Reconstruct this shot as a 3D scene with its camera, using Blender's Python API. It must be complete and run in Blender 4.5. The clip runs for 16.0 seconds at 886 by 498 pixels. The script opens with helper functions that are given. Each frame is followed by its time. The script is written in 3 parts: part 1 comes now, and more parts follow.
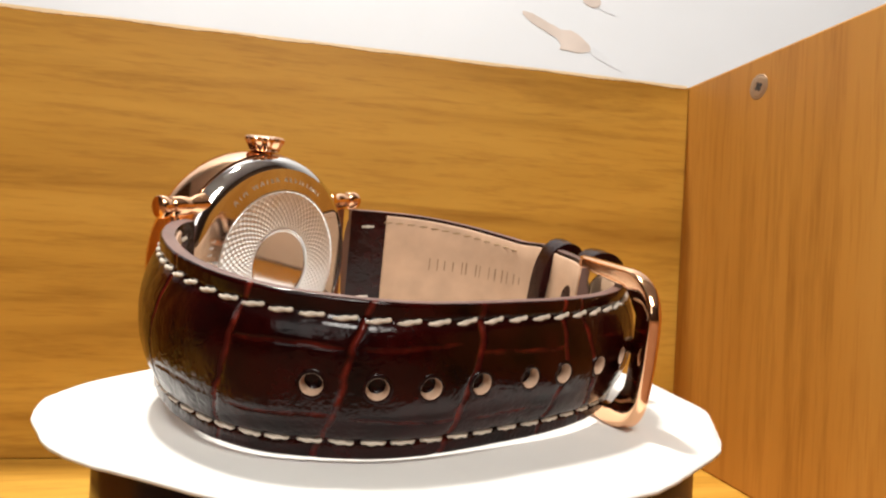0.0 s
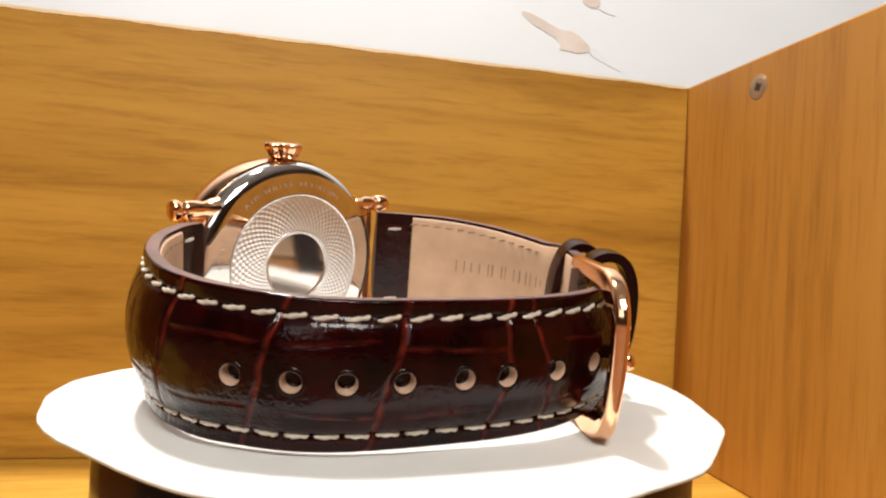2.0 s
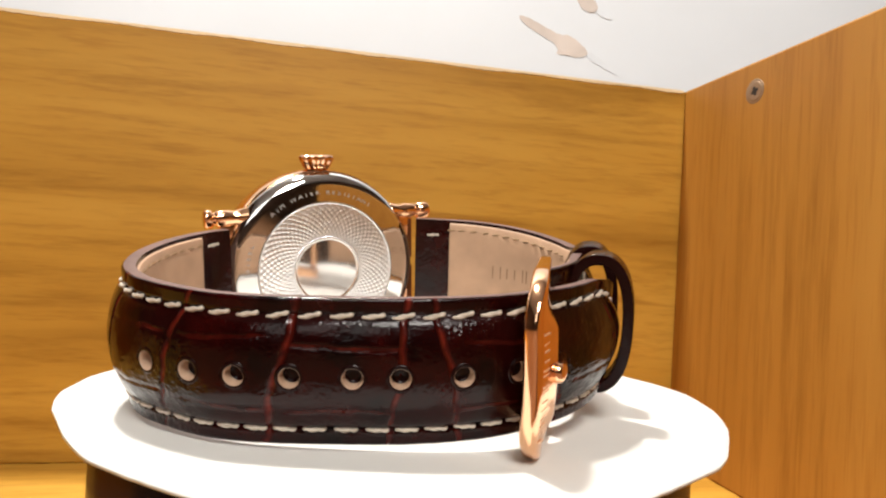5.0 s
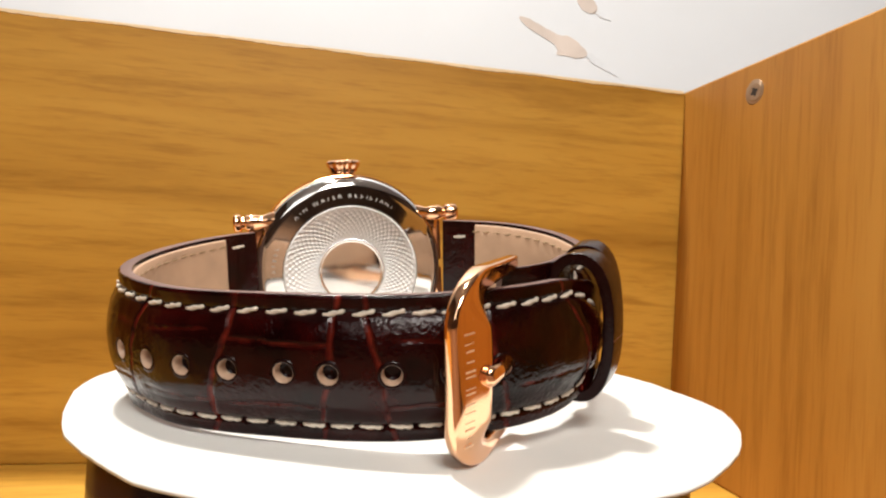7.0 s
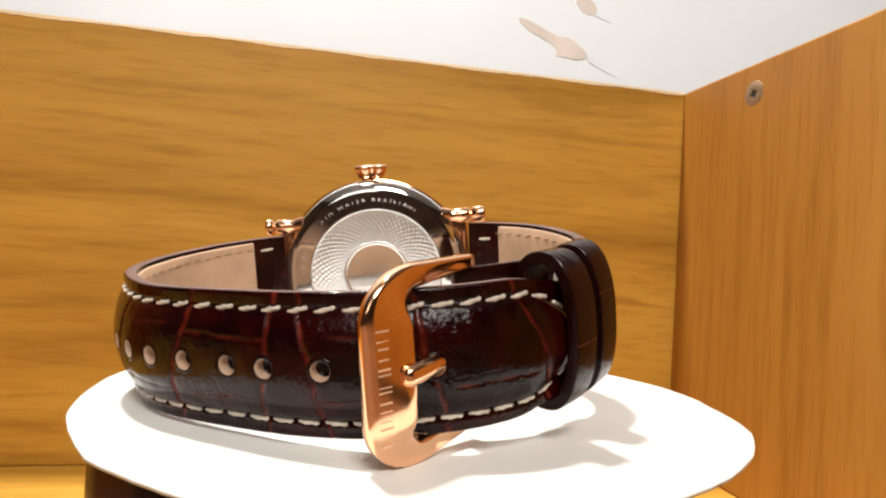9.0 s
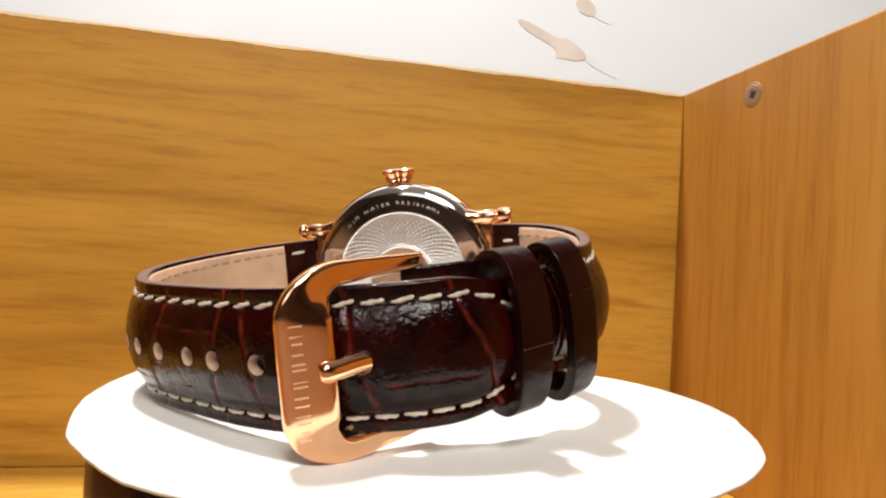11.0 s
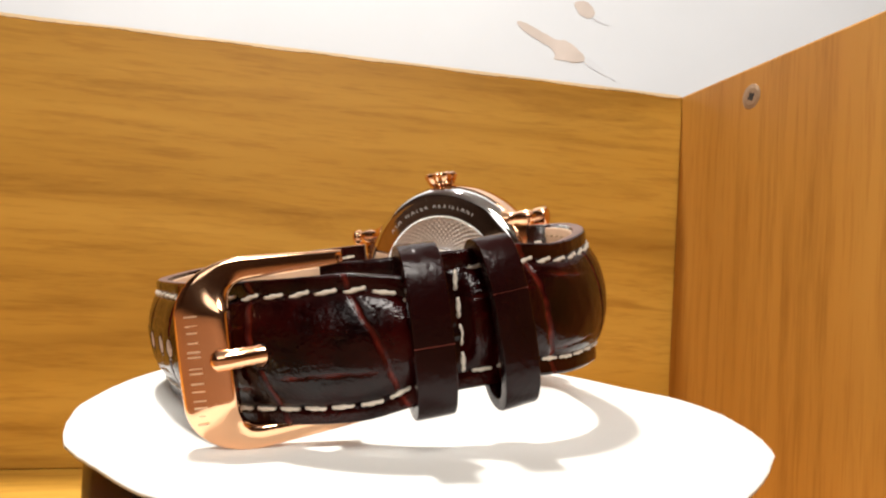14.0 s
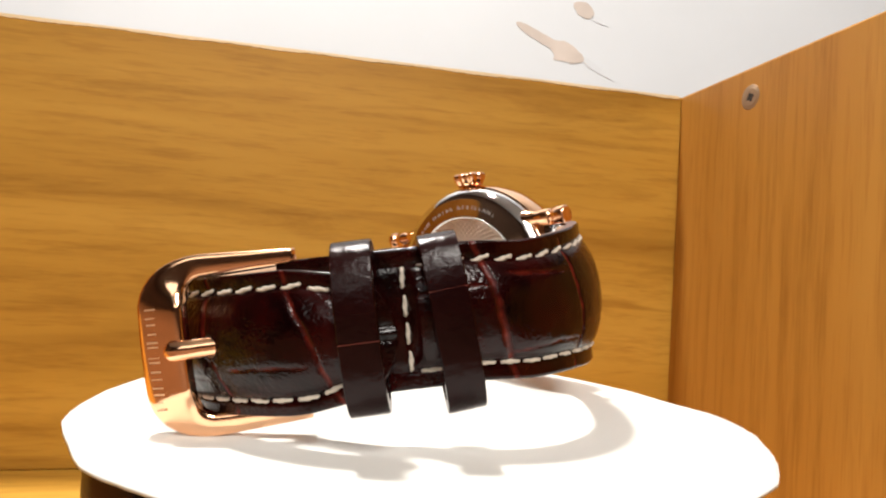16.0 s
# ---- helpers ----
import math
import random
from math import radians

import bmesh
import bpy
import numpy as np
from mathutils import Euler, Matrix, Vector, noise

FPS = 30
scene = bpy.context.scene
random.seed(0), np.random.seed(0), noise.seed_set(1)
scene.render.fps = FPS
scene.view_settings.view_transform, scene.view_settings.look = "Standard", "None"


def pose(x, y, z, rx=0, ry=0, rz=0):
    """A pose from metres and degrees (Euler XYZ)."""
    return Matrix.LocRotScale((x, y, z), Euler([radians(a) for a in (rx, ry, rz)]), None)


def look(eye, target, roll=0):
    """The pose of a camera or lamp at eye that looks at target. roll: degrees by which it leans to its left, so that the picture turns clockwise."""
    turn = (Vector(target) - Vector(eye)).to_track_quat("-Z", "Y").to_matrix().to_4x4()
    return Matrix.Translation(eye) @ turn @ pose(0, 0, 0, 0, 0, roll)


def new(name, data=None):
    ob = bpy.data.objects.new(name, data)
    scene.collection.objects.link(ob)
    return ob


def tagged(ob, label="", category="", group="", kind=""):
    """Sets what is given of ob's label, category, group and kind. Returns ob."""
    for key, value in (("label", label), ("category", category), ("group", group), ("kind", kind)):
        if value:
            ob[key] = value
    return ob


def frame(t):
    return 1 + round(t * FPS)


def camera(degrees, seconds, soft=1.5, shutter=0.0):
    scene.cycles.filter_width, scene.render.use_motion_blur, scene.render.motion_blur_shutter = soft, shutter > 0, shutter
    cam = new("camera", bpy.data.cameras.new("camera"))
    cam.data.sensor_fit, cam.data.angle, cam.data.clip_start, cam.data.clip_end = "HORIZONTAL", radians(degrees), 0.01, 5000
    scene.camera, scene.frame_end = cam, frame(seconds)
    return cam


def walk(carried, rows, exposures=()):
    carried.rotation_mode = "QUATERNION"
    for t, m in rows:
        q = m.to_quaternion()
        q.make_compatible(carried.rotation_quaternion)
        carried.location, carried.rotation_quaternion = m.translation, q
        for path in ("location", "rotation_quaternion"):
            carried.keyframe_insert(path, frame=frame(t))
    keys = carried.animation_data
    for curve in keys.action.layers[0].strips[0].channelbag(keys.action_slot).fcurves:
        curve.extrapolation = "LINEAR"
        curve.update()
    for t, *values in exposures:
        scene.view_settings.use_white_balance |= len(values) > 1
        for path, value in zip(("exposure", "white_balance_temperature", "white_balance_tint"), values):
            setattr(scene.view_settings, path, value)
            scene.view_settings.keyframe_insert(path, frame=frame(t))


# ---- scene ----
# everything in millimetres is scaled by MM
MM = 0.001
LIFT = 50.0          # turntable paper above the box floor
cam = camera(72.8, 16.0, soft=2.2)
BASE = pose(6.12 * MM, -111.99 * MM, (25.01 + LIFT) * MM, 90.9, -3.138, -0.05)
# slow drift of the hand-set camera: seconds, small turn to the side and up in degrees
DRIFT = [(0.0, 0.21, -0.41), (1.5, 0.21, -0.41), (2.2, 0.14, -0.35), (3.0, -0.02, -0.13), (4.0, -0.02, -0.08), (6.5, -0.06, 0.02),
         (8.0, -0.04, 0.02), (9.0, -0.08, 0.14), (11.5, -0.18, 0.30), (12.5, -0.26, 0.41), (14.0, -0.26, 0.40), (16.0, -0.32, 0.45)]
walk(cam, [(t, BASE @ pose(0, 0, 0, up, side, 0)) for t, side, up in DRIFT])

# ---- light ----
world = bpy.data.worlds.new("world")
scene.world = world
world.use_nodes = True
world.node_tree.nodes["Background"].inputs[0].default_value = (0.02, 0.02, 0.02, 1)


def area_lamp(name, eye, target, size, power, colour, shape="DISK"):
    data = bpy.data.lights.new(name, "AREA")
    data.shape, data.size, data.energy, data.color = shape, size, power, colour
    ob = new(name, data)
    ob.matrix_world = look(eye, target)
    return ob


LAMP = (-0.335, 0.155, 1.46)
area_lamp("ceiling_lamp_light", LAMP, (0, 0, 0.05), 0.13, 31.0, (1.0, 0.955, 0.89))
FRONT_FILL, FILL_W, FILL_H = (-0.55, -2.575, 1.30), 1.15, 0.95      # fill lamp added behind the camera, framed as a window; none is seen there
fill_lamp = area_lamp("front_fill_light", FRONT_FILL, (FRONT_FILL[0], 0, FRONT_FILL[2]), FILL_W, 8.0, (1.0, 0.962, 0.905), "RECTANGLE")
fill_lamp.data.size_y = FILL_H
PANEL, PANEL_W = (0.12, -0.78, 0.88), 0.36                      # unseen square fill lamp, added in front of the box above the camera
area_lamp("panel_fill_light", PANEL, (0.0, 0.08, 0.07), PANEL_W, 11.3, (1.0, 0.955, 0.89), "SQUARE")
scene.view_settings.exposure = 0.05

# ---- materials ----


def mat(name):
    m = bpy.data.materials.new(name)
    m.use_nodes = True
    return m, m.node_tree.nodes, m.node_tree.links, m.node_tree.nodes["Principled BSDF"]


def setp(bsdf, **kw):
    for k, val in kw.items():
        bsdf.inputs[k.replace("_", " ")].default_value = val


def tex_coord(nodes, links, scale, kind="Object"):
    tc = nodes.new("ShaderNodeTexCoord")
    mp = nodes.new("ShaderNodeMapping")
    mp.inputs["Scale"].default_value = scale
    links.new(tc.outputs[kind], mp.inputs["Vector"])
    return mp.outputs["Vector"]


def noise_tex(nodes, links, vec, scale, detail=4, rough=0.6, distort=0.0):
    n = nodes.new("ShaderNodeTexNoise")
    n.inputs["Scale"].default_value, n.inputs["Detail"].default_value = scale, detail
    n.inputs["Roughness"].default_value, n.inputs["Distortion"].default_value = rough, distort
    links.new(vec, n.inputs["Vector"])
    return n.outputs["Fac"]


def ramp(nodes, links, fac, stops):
    r = nodes.new("ShaderNodeValToRGB")
    el = r.color_ramp.elements
    while len(el) < len(stops):
        el.new(0.5)
    for e, (p, c) in zip(el, stops):
        e.position, e.color = p, (*c, 1)
    links.new(fac, r.inputs["Fac"])
    return r.outputs["Color"]


def mix(nodes, links, a, b, fac, mode="MIX"):
    m = nodes.new("ShaderNodeMix")
    m.data_type, m.blend_type = "RGBA", mode
    for sock, val in ((m.inputs[0], fac), (m.inputs[6], a), (m.inputs[7], b)):
        if isinstance(val, (int, float)):
            sock.default_value = val
        elif isinstance(val, tuple):
            sock.default_value = (*val, 1)
        else:
            links.new(val, sock)
    return m.outputs[2]


def bump(nodes, links, bsdf, height, strength, distance):
    b = nodes.new("ShaderNodeBump")
    b.inputs["Strength"].default_value, b.inputs["Distance"].default_value = strength, distance
    links.new(height, b.inputs["Height"])
    links.new(b.outputs["Normal"], bsdf.inputs["Normal"])


def wood_material(name, stretch, dark, mid, light, flecks=0.38, wander=1.0):
    """Printed oak board; stretch is the texture scale along x, y, z in the panel's space."""
    m, nodes, links, b = mat(name)
    v = tex_coord(nodes, links, stretch)
    broad = noise_tex(nodes, links, v, 17, 4, 0.6, wander)
    grain = noise_tex(nodes, links, v, 105, 5, 0.7, 0.6 * wander)
    fine = noise_tex(nodes, links, v, 330, 3, 0.7)
    col = ramp(nodes, links, broad, [(0.30, dark), (0.47, mid), (0.70, light)])
    streak = ramp(nodes, links, grain, [(0.30, (0.55, 0.46, 0.36)), (0.48, (0.97, 0.96, 0.95)), (0.75, (1.06, 1.05, 1.02))])
    col = mix(nodes, links, col, streak, 0.52, "MULTIPLY")
    fleck = noise_tex(nodes, links, v, 60, 3, 0.5, 1.5 * wander)
    col = mix(nodes, links, col, ramp(nodes, links, fleck, [(0.60, (1, 1, 1)), (0.72, (0.66, 0.56, 0.44))]), flecks, "MULTIPLY")
    dash = noise_tex(nodes, links, v, 140, 2, 0.5, 0.4 * wander)
    col = mix(nodes, links, col, ramp(nodes, links, dash, [(0.60, (1, 1, 1)), (0.70, (0.60, 0.47, 0.33))]), flecks * 0.9, "MULTIPLY")
    pores = ramp(nodes, links, fine, [(0.33, (0.80, 0.74, 0.68)), (0.5, (1, 1, 1))])
    col = mix(nodes, links, col, pores, 0.8, "MULTIPLY")
    links.new(col, b.inputs["Base Color"])
    setp(b, Roughness=0.46)
    b.inputs["Specular IOR Level"].default_value = 0.22
    bump(nodes, links, b, grain, 0.12, 0.0004)
    return m


OAK_D, OAK_M, OAK_L = (0.338, 0.161, 0.020), (0.478, 0.249, 0.035), (0.58, 0.325, 0.057)
M_WOOD_X = wood_material("oak_board_lengthwise", (0.10, 1.0, 1.0), OAK_D, OAK_M, OAK_L)
M_WOOD_Z = wood_material("oak_board_upright", (1.0, 1.0, 0.055), (0.38, 0.163, 0.024), (0.445, 0.202, 0.034), (0.51, 0.247, 0.048), flecks=0.12, wander=0.25)


def plain(name, colour, rough, metal=0.0, spread=0.12, scale=900, depth=0.00003, spec=0.5):
    """One colour with a faint mottling and a fine relief."""
    m, nodes, links, b = mat(name)
    v = tex_coord(nodes, links, (1, 1, 1))
    n1 = noise_tex(nodes, links, v, scale, 4, 0.6)
    n2 = noise_tex(nodes, links, v, scale / 12, 3, 0.5)
    lo, hi = tuple(c * (1 - spread) for c in colour), tuple(min(1, c * (1 + spread)) for c in colour)
    c1 = ramp(nodes, links, n2, [(0.3, lo), (0.7, hi)])
    links.new(c1, b.inputs["Base Color"])
    setp(b, Roughness=rough, Metallic=metal)
    b.inputs["Specular IOR Level"].default_value = spec
    if depth:
        bump(nodes, links, b, n1, 0.4, depth)
    return m


def leather_material():
    """Glossy dark crocodile-embossed leather, red where the dye is thin in the grooves."""
    m, nodes, links, b = mat("crocodile_leather")
    v = tex_coord(nodes, links, (1, 1, 1))
    at = nodes.new("ShaderNodeAttribute")
    at.attribute_name = "groove"
    mott = noise_tex(nodes, links, v, 130, 4, 0.6)
    base = ramp(nodes, links, mott, [(0.35, (0.0030, 0.0004, 0.0005)), (0.65, (0.021, 0.0012, 0.0009))])
    wear = noise_tex(nodes, links, v, 420, 3, 0.6)
    wearc = ramp(nodes, links, wear, [(0.35, (0.04, 0.004, 0.003)), (0.65, (0.19, 0.020, 0.010))])
    links.new(mix(nodes, links, base, wearc, at.outputs["Fac"]), b.inputs["Base Color"])
    ro = nodes.new("ShaderNodeMapRange")
    ro.inputs["To Min"].default_value, ro.inputs["To Max"].default_value = 0.10, 0.17
    links.new(wear, ro.inputs["Value"])
    links.new(ro.outputs["Result"], b.inputs["Roughness"])
    b.inputs["Specular IOR Level"].default_value = 0.23
    crease = nodes.new("ShaderNodeTexVoronoi")
    crease.feature = "DISTANCE_TO_EDGE"
    crease.inputs["Scale"].default_value = 1100
    links.new(v, crease.inputs["Vector"])
    wr = noise_tex(nodes, links, v, 260, 5, 0.65)
    add = nodes.new("ShaderNodeMath")
    add.operation = "MULTIPLY_ADD"
    add.inputs[1].default_value = 0.25
    links.new(crease.outputs["Distance"], add.inputs[0])
    links.new(wr, add.inputs[2])
    bump(nodes, links, b, add.outputs[0], 0.26, 0.0005)
    patch = nodes.new("ShaderNodeMapRange")   # the leather is crinkled in patches and smooth between them
    patch.inputs["From Min"].default_value, patch.inputs["From Max"].default_value = 0.40, 0.62
    patch.inputs["To Min"].default_value, patch.inputs["To Max"].default_value = 0.16, 0.80
    links.new(noise_tex(nodes, links, v, 75, 2, 0.5), patch.inputs["Value"])
    links.new(patch.outputs["Result"], b.inputs["Normal"].links[0].from_node.inputs["Strength"])
    return m


M_CROC = leather_material()
M_EDGE = plain("painted_leather_edge", (0.125, 0.066, 0.052), 0.55, spread=0.2, scale=1500)
M_BAND = plain("smooth_dark_leather", (0.010, 0.0016, 0.0015), 0.20, spread=0.5, scale=700, depth=0.00035, spec=0.18)
M_LINING = plain("tan_lining_leather", (0.44, 0.278, 0.175), 0.62, spread=0.10, scale=2200, depth=0.00004)
M_STAMP = plain("stamped_ink", (0.25, 0.15, 0.085), 0.7, spread=0.2, scale=2200)
M_THREAD = plain("waxed_thread", (0.60, 0.53, 0.44), 0.75, spread=0.15, scale=3500, depth=0.0001)
M_THREAD_IN = plain("lining_thread", (0.34, 0.22, 0.12), 0.8, spread=0.15, scale=3500)
M_GOLD = plain("rose_gold", (0.97, 0.575, 0.34), 0.11, 1.0, spread=0.04, scale=700, depth=0.000004)
M_EYELET = plain("punched_leather_hole", (0.43, 0.29, 0.20), 0.5, 0.0, spread=0.1, scale=2500)
M_STEEL = plain("polished_steel", (0.78, 0.76, 0.74), 0.07, 1.0, spread=0.03, scale=700, depth=0.000003)
M_GUILLOCHE = plain("brushed_silver", (0.82, 0.84, 0.86), 0.32, 1.0, spread=0.05, scale=2500)
M_ENGRAVE = plain("frosted_engraving", (0.50, 0.47, 0.44), 0.5, 0.8, spread=0.1, scale=2500)
M_ENGRAVE_G = plain("frosted_gold_engraving", (0.86, 0.62, 0.42), 0.5, 0.7, spread=0.1, scale=2500)
M_GLASS = plain("dark_dial_glass", (0.03, 0.03, 0.035), 0.05, spread=0.1)
M_PAPER = plain("white_paper", (0.735, 0.728, 0.70), 0.75, spread=0.02, scale=1200, depth=0.00005)
M_TABLE = plain("dark_glossy_plastic", (0.020, 0.011, 0.012), 0.16, spread=0.3, scale=700, depth=0.00001)
M_WALL = plain("white_wall_paint", (0.70, 0.73, 0.765), 0.8, spread=0.03, scale=60, depth=0.0003)
M_CEIL = plain("ceiling_paint", (0.80, 0.80, 0.79), 0.85, spread=0.02, scale=40, depth=0.0003)
M_STAIN = plain("brown_wall_scuff", (0.61, 0.53, 0.475), 0.9, spread=0.12, scale=300)
# Bluish grey of the soft shadow beside the brown scuffs, painted as colour.
M_STREAK = plain("grey_shadow_streak", (0.68, 0.705, 0.74), 0.9, spread=0.08, scale=300)
# Unseen room walls, coloured dark so that leather and metal reflect little light.
M_DARKWALL = plain("dark_reflected_wall", (0.080, 0.036, 0.016), 0.7, spread=0.15, scale=30, depth=0.0003)
M_FLOOR = plain("brown_table_top", (0.14, 0.062, 0.022), 0.6, spread=0.2, scale=60)
M_SCREW = plain("zinc_screw", (0.34, 0.22, 0.13), 0.5, 0.5, spread=0.15, scale=1500)
M_SLOT = plain("screw_recess_shade", (0.045, 0.035, 0.028), 0.5, 0.6)
M_RED = plain("reddish_crease", (0.12, 0.02, 0.012), 0.4, spread=0.2, scale=1500)
M_BANDING = plain("edge_banding", (0.82, 0.64, 0.38), 0.45, spread=0.12, scale=300)

# ---- building helpers ----


def mesh_of(name, verts, faces, material, smooth=True):
    me = bpy.data.meshes.new(name)
    me.from_pydata([tuple(c * MM for c in p) for p in verts], [], faces)
    for m in (material if isinstance(material, (list, tuple)) else [material]):
        me.materials.append(m)
    me.polygons.foreach_set("use_smooth", [smooth] * len(me.polygons))
    me.update()
    return me


def put(name, me, parent=None, label="", m=None):
    ob = new(name, me)
    if parent is not None:
        ob.parent = parent
    if m is not None:
        ob.matrix_basis = m
    if label:
        ob["label"] = label
    return ob


def part(name, bm, material, parent=None, label="", m=None, smooth=True):
    """Links a bmesh (in millimetres) as one mesh object under a thing."""
    me = bpy.data.meshes.new(name)
    bmesh.ops.scale(bm, vec=(MM, MM, MM), verts=bm.verts)
    bmesh.ops.recalc_face_normals(bm, faces=bm.faces)
    bm.to_mesh(me)
    bm.free()
    me.materials.append(material)
    me.polygons.foreach_set("use_smooth", [smooth] * len(me.polygons))
    return put(name, me, parent, label, m)


def soft_box(sx, sy, sz, bevel, segs=2, centre=(0, 0, 0)):
    bm = bmesh.new()
    bmesh.ops.create_cube(bm, size=1, matrix=Matrix.Translation(centre) @ Matrix.Diagonal((sx, sy, sz, 1)))
    if bevel:
        bmesh.ops.bevel(bm, geom=bm.edges[:], offset=bevel, segments=segs, profile=0.5, affect="EDGES")
    return bm


def lathe(profile, segs=96, closed_ends=True):
    """Verts and faces of a profile of (radius, height) turned round z."""
    verts, faces = [], []
    k = len(profile)
    for i in range(segs):
        a = 2 * math.pi * i / segs
        verts += [(r * math.cos(a), r * math.sin(a), h) for r, h in profile]
    for i in range(segs):
        j = (i + 1) % segs
        faces += [(i * k + q, j * k + q, j * k + q + 1, i * k + q + 1) for q in range(k - 1)]
    if closed_ends:
        faces.append(tuple(i * k for i in reversed(range(segs))))
        faces.append(tuple(i * k + k - 1 for i in range(segs)))
    return verts, faces


def sweep(path, section, closed=False):
    """Verts and faces: rings of the section (list of offsets (a, b)) along path rows (point, axis_a, axis_b, scale_a, scale_b)."""
    verts, faces = [], []
    k = len(section)
    for p, ea, eb, sa, sb in path:
        verts += [tuple(Vector(p) + Vector(ea) * (a * sa) + Vector(eb) * (b * sb)) for a, b in section]
    n = len(path)
    for i in range(n if closed else n - 1):
        j = (i + 1) % n
        faces += [(i * k + q, i * k + (q + 1) % k, j * k + (q + 1) % k, j * k + q) for q in range(k)]
    if not closed:
        faces.append(tuple(reversed(range(k))))
        faces.append(tuple((n - 1) * k + q for q in range(k)))
    return verts, faces


def fix_normals(me):
    bm = bmesh.new()
    bm.from_mesh(me)
    bmesh.ops.recalc_face_normals(bm, faces=bm.faces)
    bm.to_mesh(me)
    bm.free()
    return me


def spline(points, step=0.25):
    """Even steps along a smooth curve through plane points: rows of x, y, then unit tangent x, y and distance."""
    p = np.array(points, float)
    ext = np.vstack([2 * p[0] - p[1], p, 2 * p[-1] - p[-2]])
    fine = []
    for i in range(1, len(ext) - 2):
        p0, p1, p2, p3 = ext[i - 1:i + 3]
        for u in np.linspace(0, 1, 40, endpoint=False):
            fine.append(0.5 * (2 * p1 + (p2 - p0) * u + (2 * p0 - 5 * p1 + 4 * p2 - p3) * u ** 2 + (3 * p1 - p0 - 3 * p2 + p3) * u ** 3))
    fine = np.array(fine + [p[-1]])
    d = np.r_[0, np.cumsum(np.hypot(*np.diff(fine, axis=0).T))]
    n = int(d[-1] / step) + 1
    s = np.linspace(0, d[-1], n)
    x, y = np.interp(s, d, fine[:, 0]), np.interp(s, d, fine[:, 1])
    ker = np.hanning(25)
    ker /= ker.sum()
    xs, ys = (np.convolve(np.pad(c, 12, mode="reflect", reflect_type="odd"), ker, "valid") for c in (x, y))
    tx, ty = np.gradient(xs), np.gradient(ys)
    ln = np.hypot(tx, ty)
    return np.c_[xs, ys, tx / ln, ty / ln, s]


# ---- the wooden box and the room ----
CORNER = Vector((101.7, 133.0, 0))
A_BACK, A_SIDE = radians(11.6), radians(-78.0)
BOX_H = 148.5
THICK = 16.0
LEFT_AT = 330.0


def board(name, length, height, material, angle, flip, label, over=0.0):
    """An upright board that runs from the box's corner."""
    bm = soft_box(length + over, THICK, height, 0.8, 2, ((length - over) / 2, flip * THICK / 2, height / 2))
    ob = part(name, bm, material, label=label)
    ob.matrix_basis = Matrix.Translation(CORNER * MM) @ Matrix.Rotation(angle, 4, "Z")
    tagged(ob, label, "wall", kind="structure")
    for f in ob.data.polygons:
        f.use_smooth = False
    return ob


wall_back = board("wall_back", LEFT_AT + THICK, BOX_H, M_WOOD_X, A_BACK + math.pi, -1, "oak-veneered back board of an open wooden box", over=THICK)
wall_side = board("wall_side", 330, BOX_H, M_WOOD_Z, A_SIDE, 1, "upright-grained oak side board with a screw")
# Unseen left board, added to keep light off the back board's left end.
wall_left_shade = board("wall_left_shade", 108, BOX_H, M_WOOD_Z, A_SIDE, -1, "unseen oak board added at the left to shade the back board")
wall_left_shade.matrix_basis = Matrix.Translation((CORNER + Vector((-math.cos(A_BACK), -math.sin(A_BACK), 0)) * LEFT_AT) * MM) @ Matrix.Rotation(A_SIDE, 4, "Z")


def banding():
    """Thin pale strip along the back board's upper edge, its lower border uneven."""
    rnd = random.Random(21)
    n, verts, faces = 260, [], []
    for i in range(n + 1):
        x = 0.6 + (LEFT_AT - 1.2) * i / n
        w = 0.8 + 0.22 * math.sin(i * 0.21 + math.sin(i * 0.05)) + rnd.uniform(-0.14, 0.14)
        verts += [(x, -0.22, BOX_H - w), (x, -0.22, BOX_H + 0.25), (x, 1.2, BOX_H + 0.25), (x, 1.2, BOX_H - w)]
    for i in range(n):
        a, c = 4 * i, 4 * i + 4
        faces += [(a + q, a + (q + 1) % 4, c + (q + 1) % 4, c + q) for q in range(4)]
    faces += [(0, 1, 2, 3), (4 * n, 4 * n + 1, 4 * n + 2, 4 * n + 3)]
    verts = [(x, -y, z) for x, y, z in verts]
    ob = put("edge_strip", fix_normals(mesh_of("edge_strip", verts, faces, M_BANDING, False)), wall_back, "thin pale edge strip")
    return ob


banding()
floor_bm = soft_box(640, 240, THICK, 0.6, 1, (-120, 40, -THICK / 2))
box_floor = part("floor", floor_bm, M_WOOD_X, smooth=False)
box_floor.matrix_basis = pose(-20 * MM, 0.060 - 0.045, 0, 0, 0, 11.6)
tagged(box_floor, "oak-veneered floor board of the open wooden box", "floor", kind="structure")


def slab(name, size, centre, material, label, category):
    ob = part(name, soft_box(*[c * 1000 for c in size], 0), material, smooth=False)
    ob.location = centre
    return tagged(ob, label, category, kind="structure")


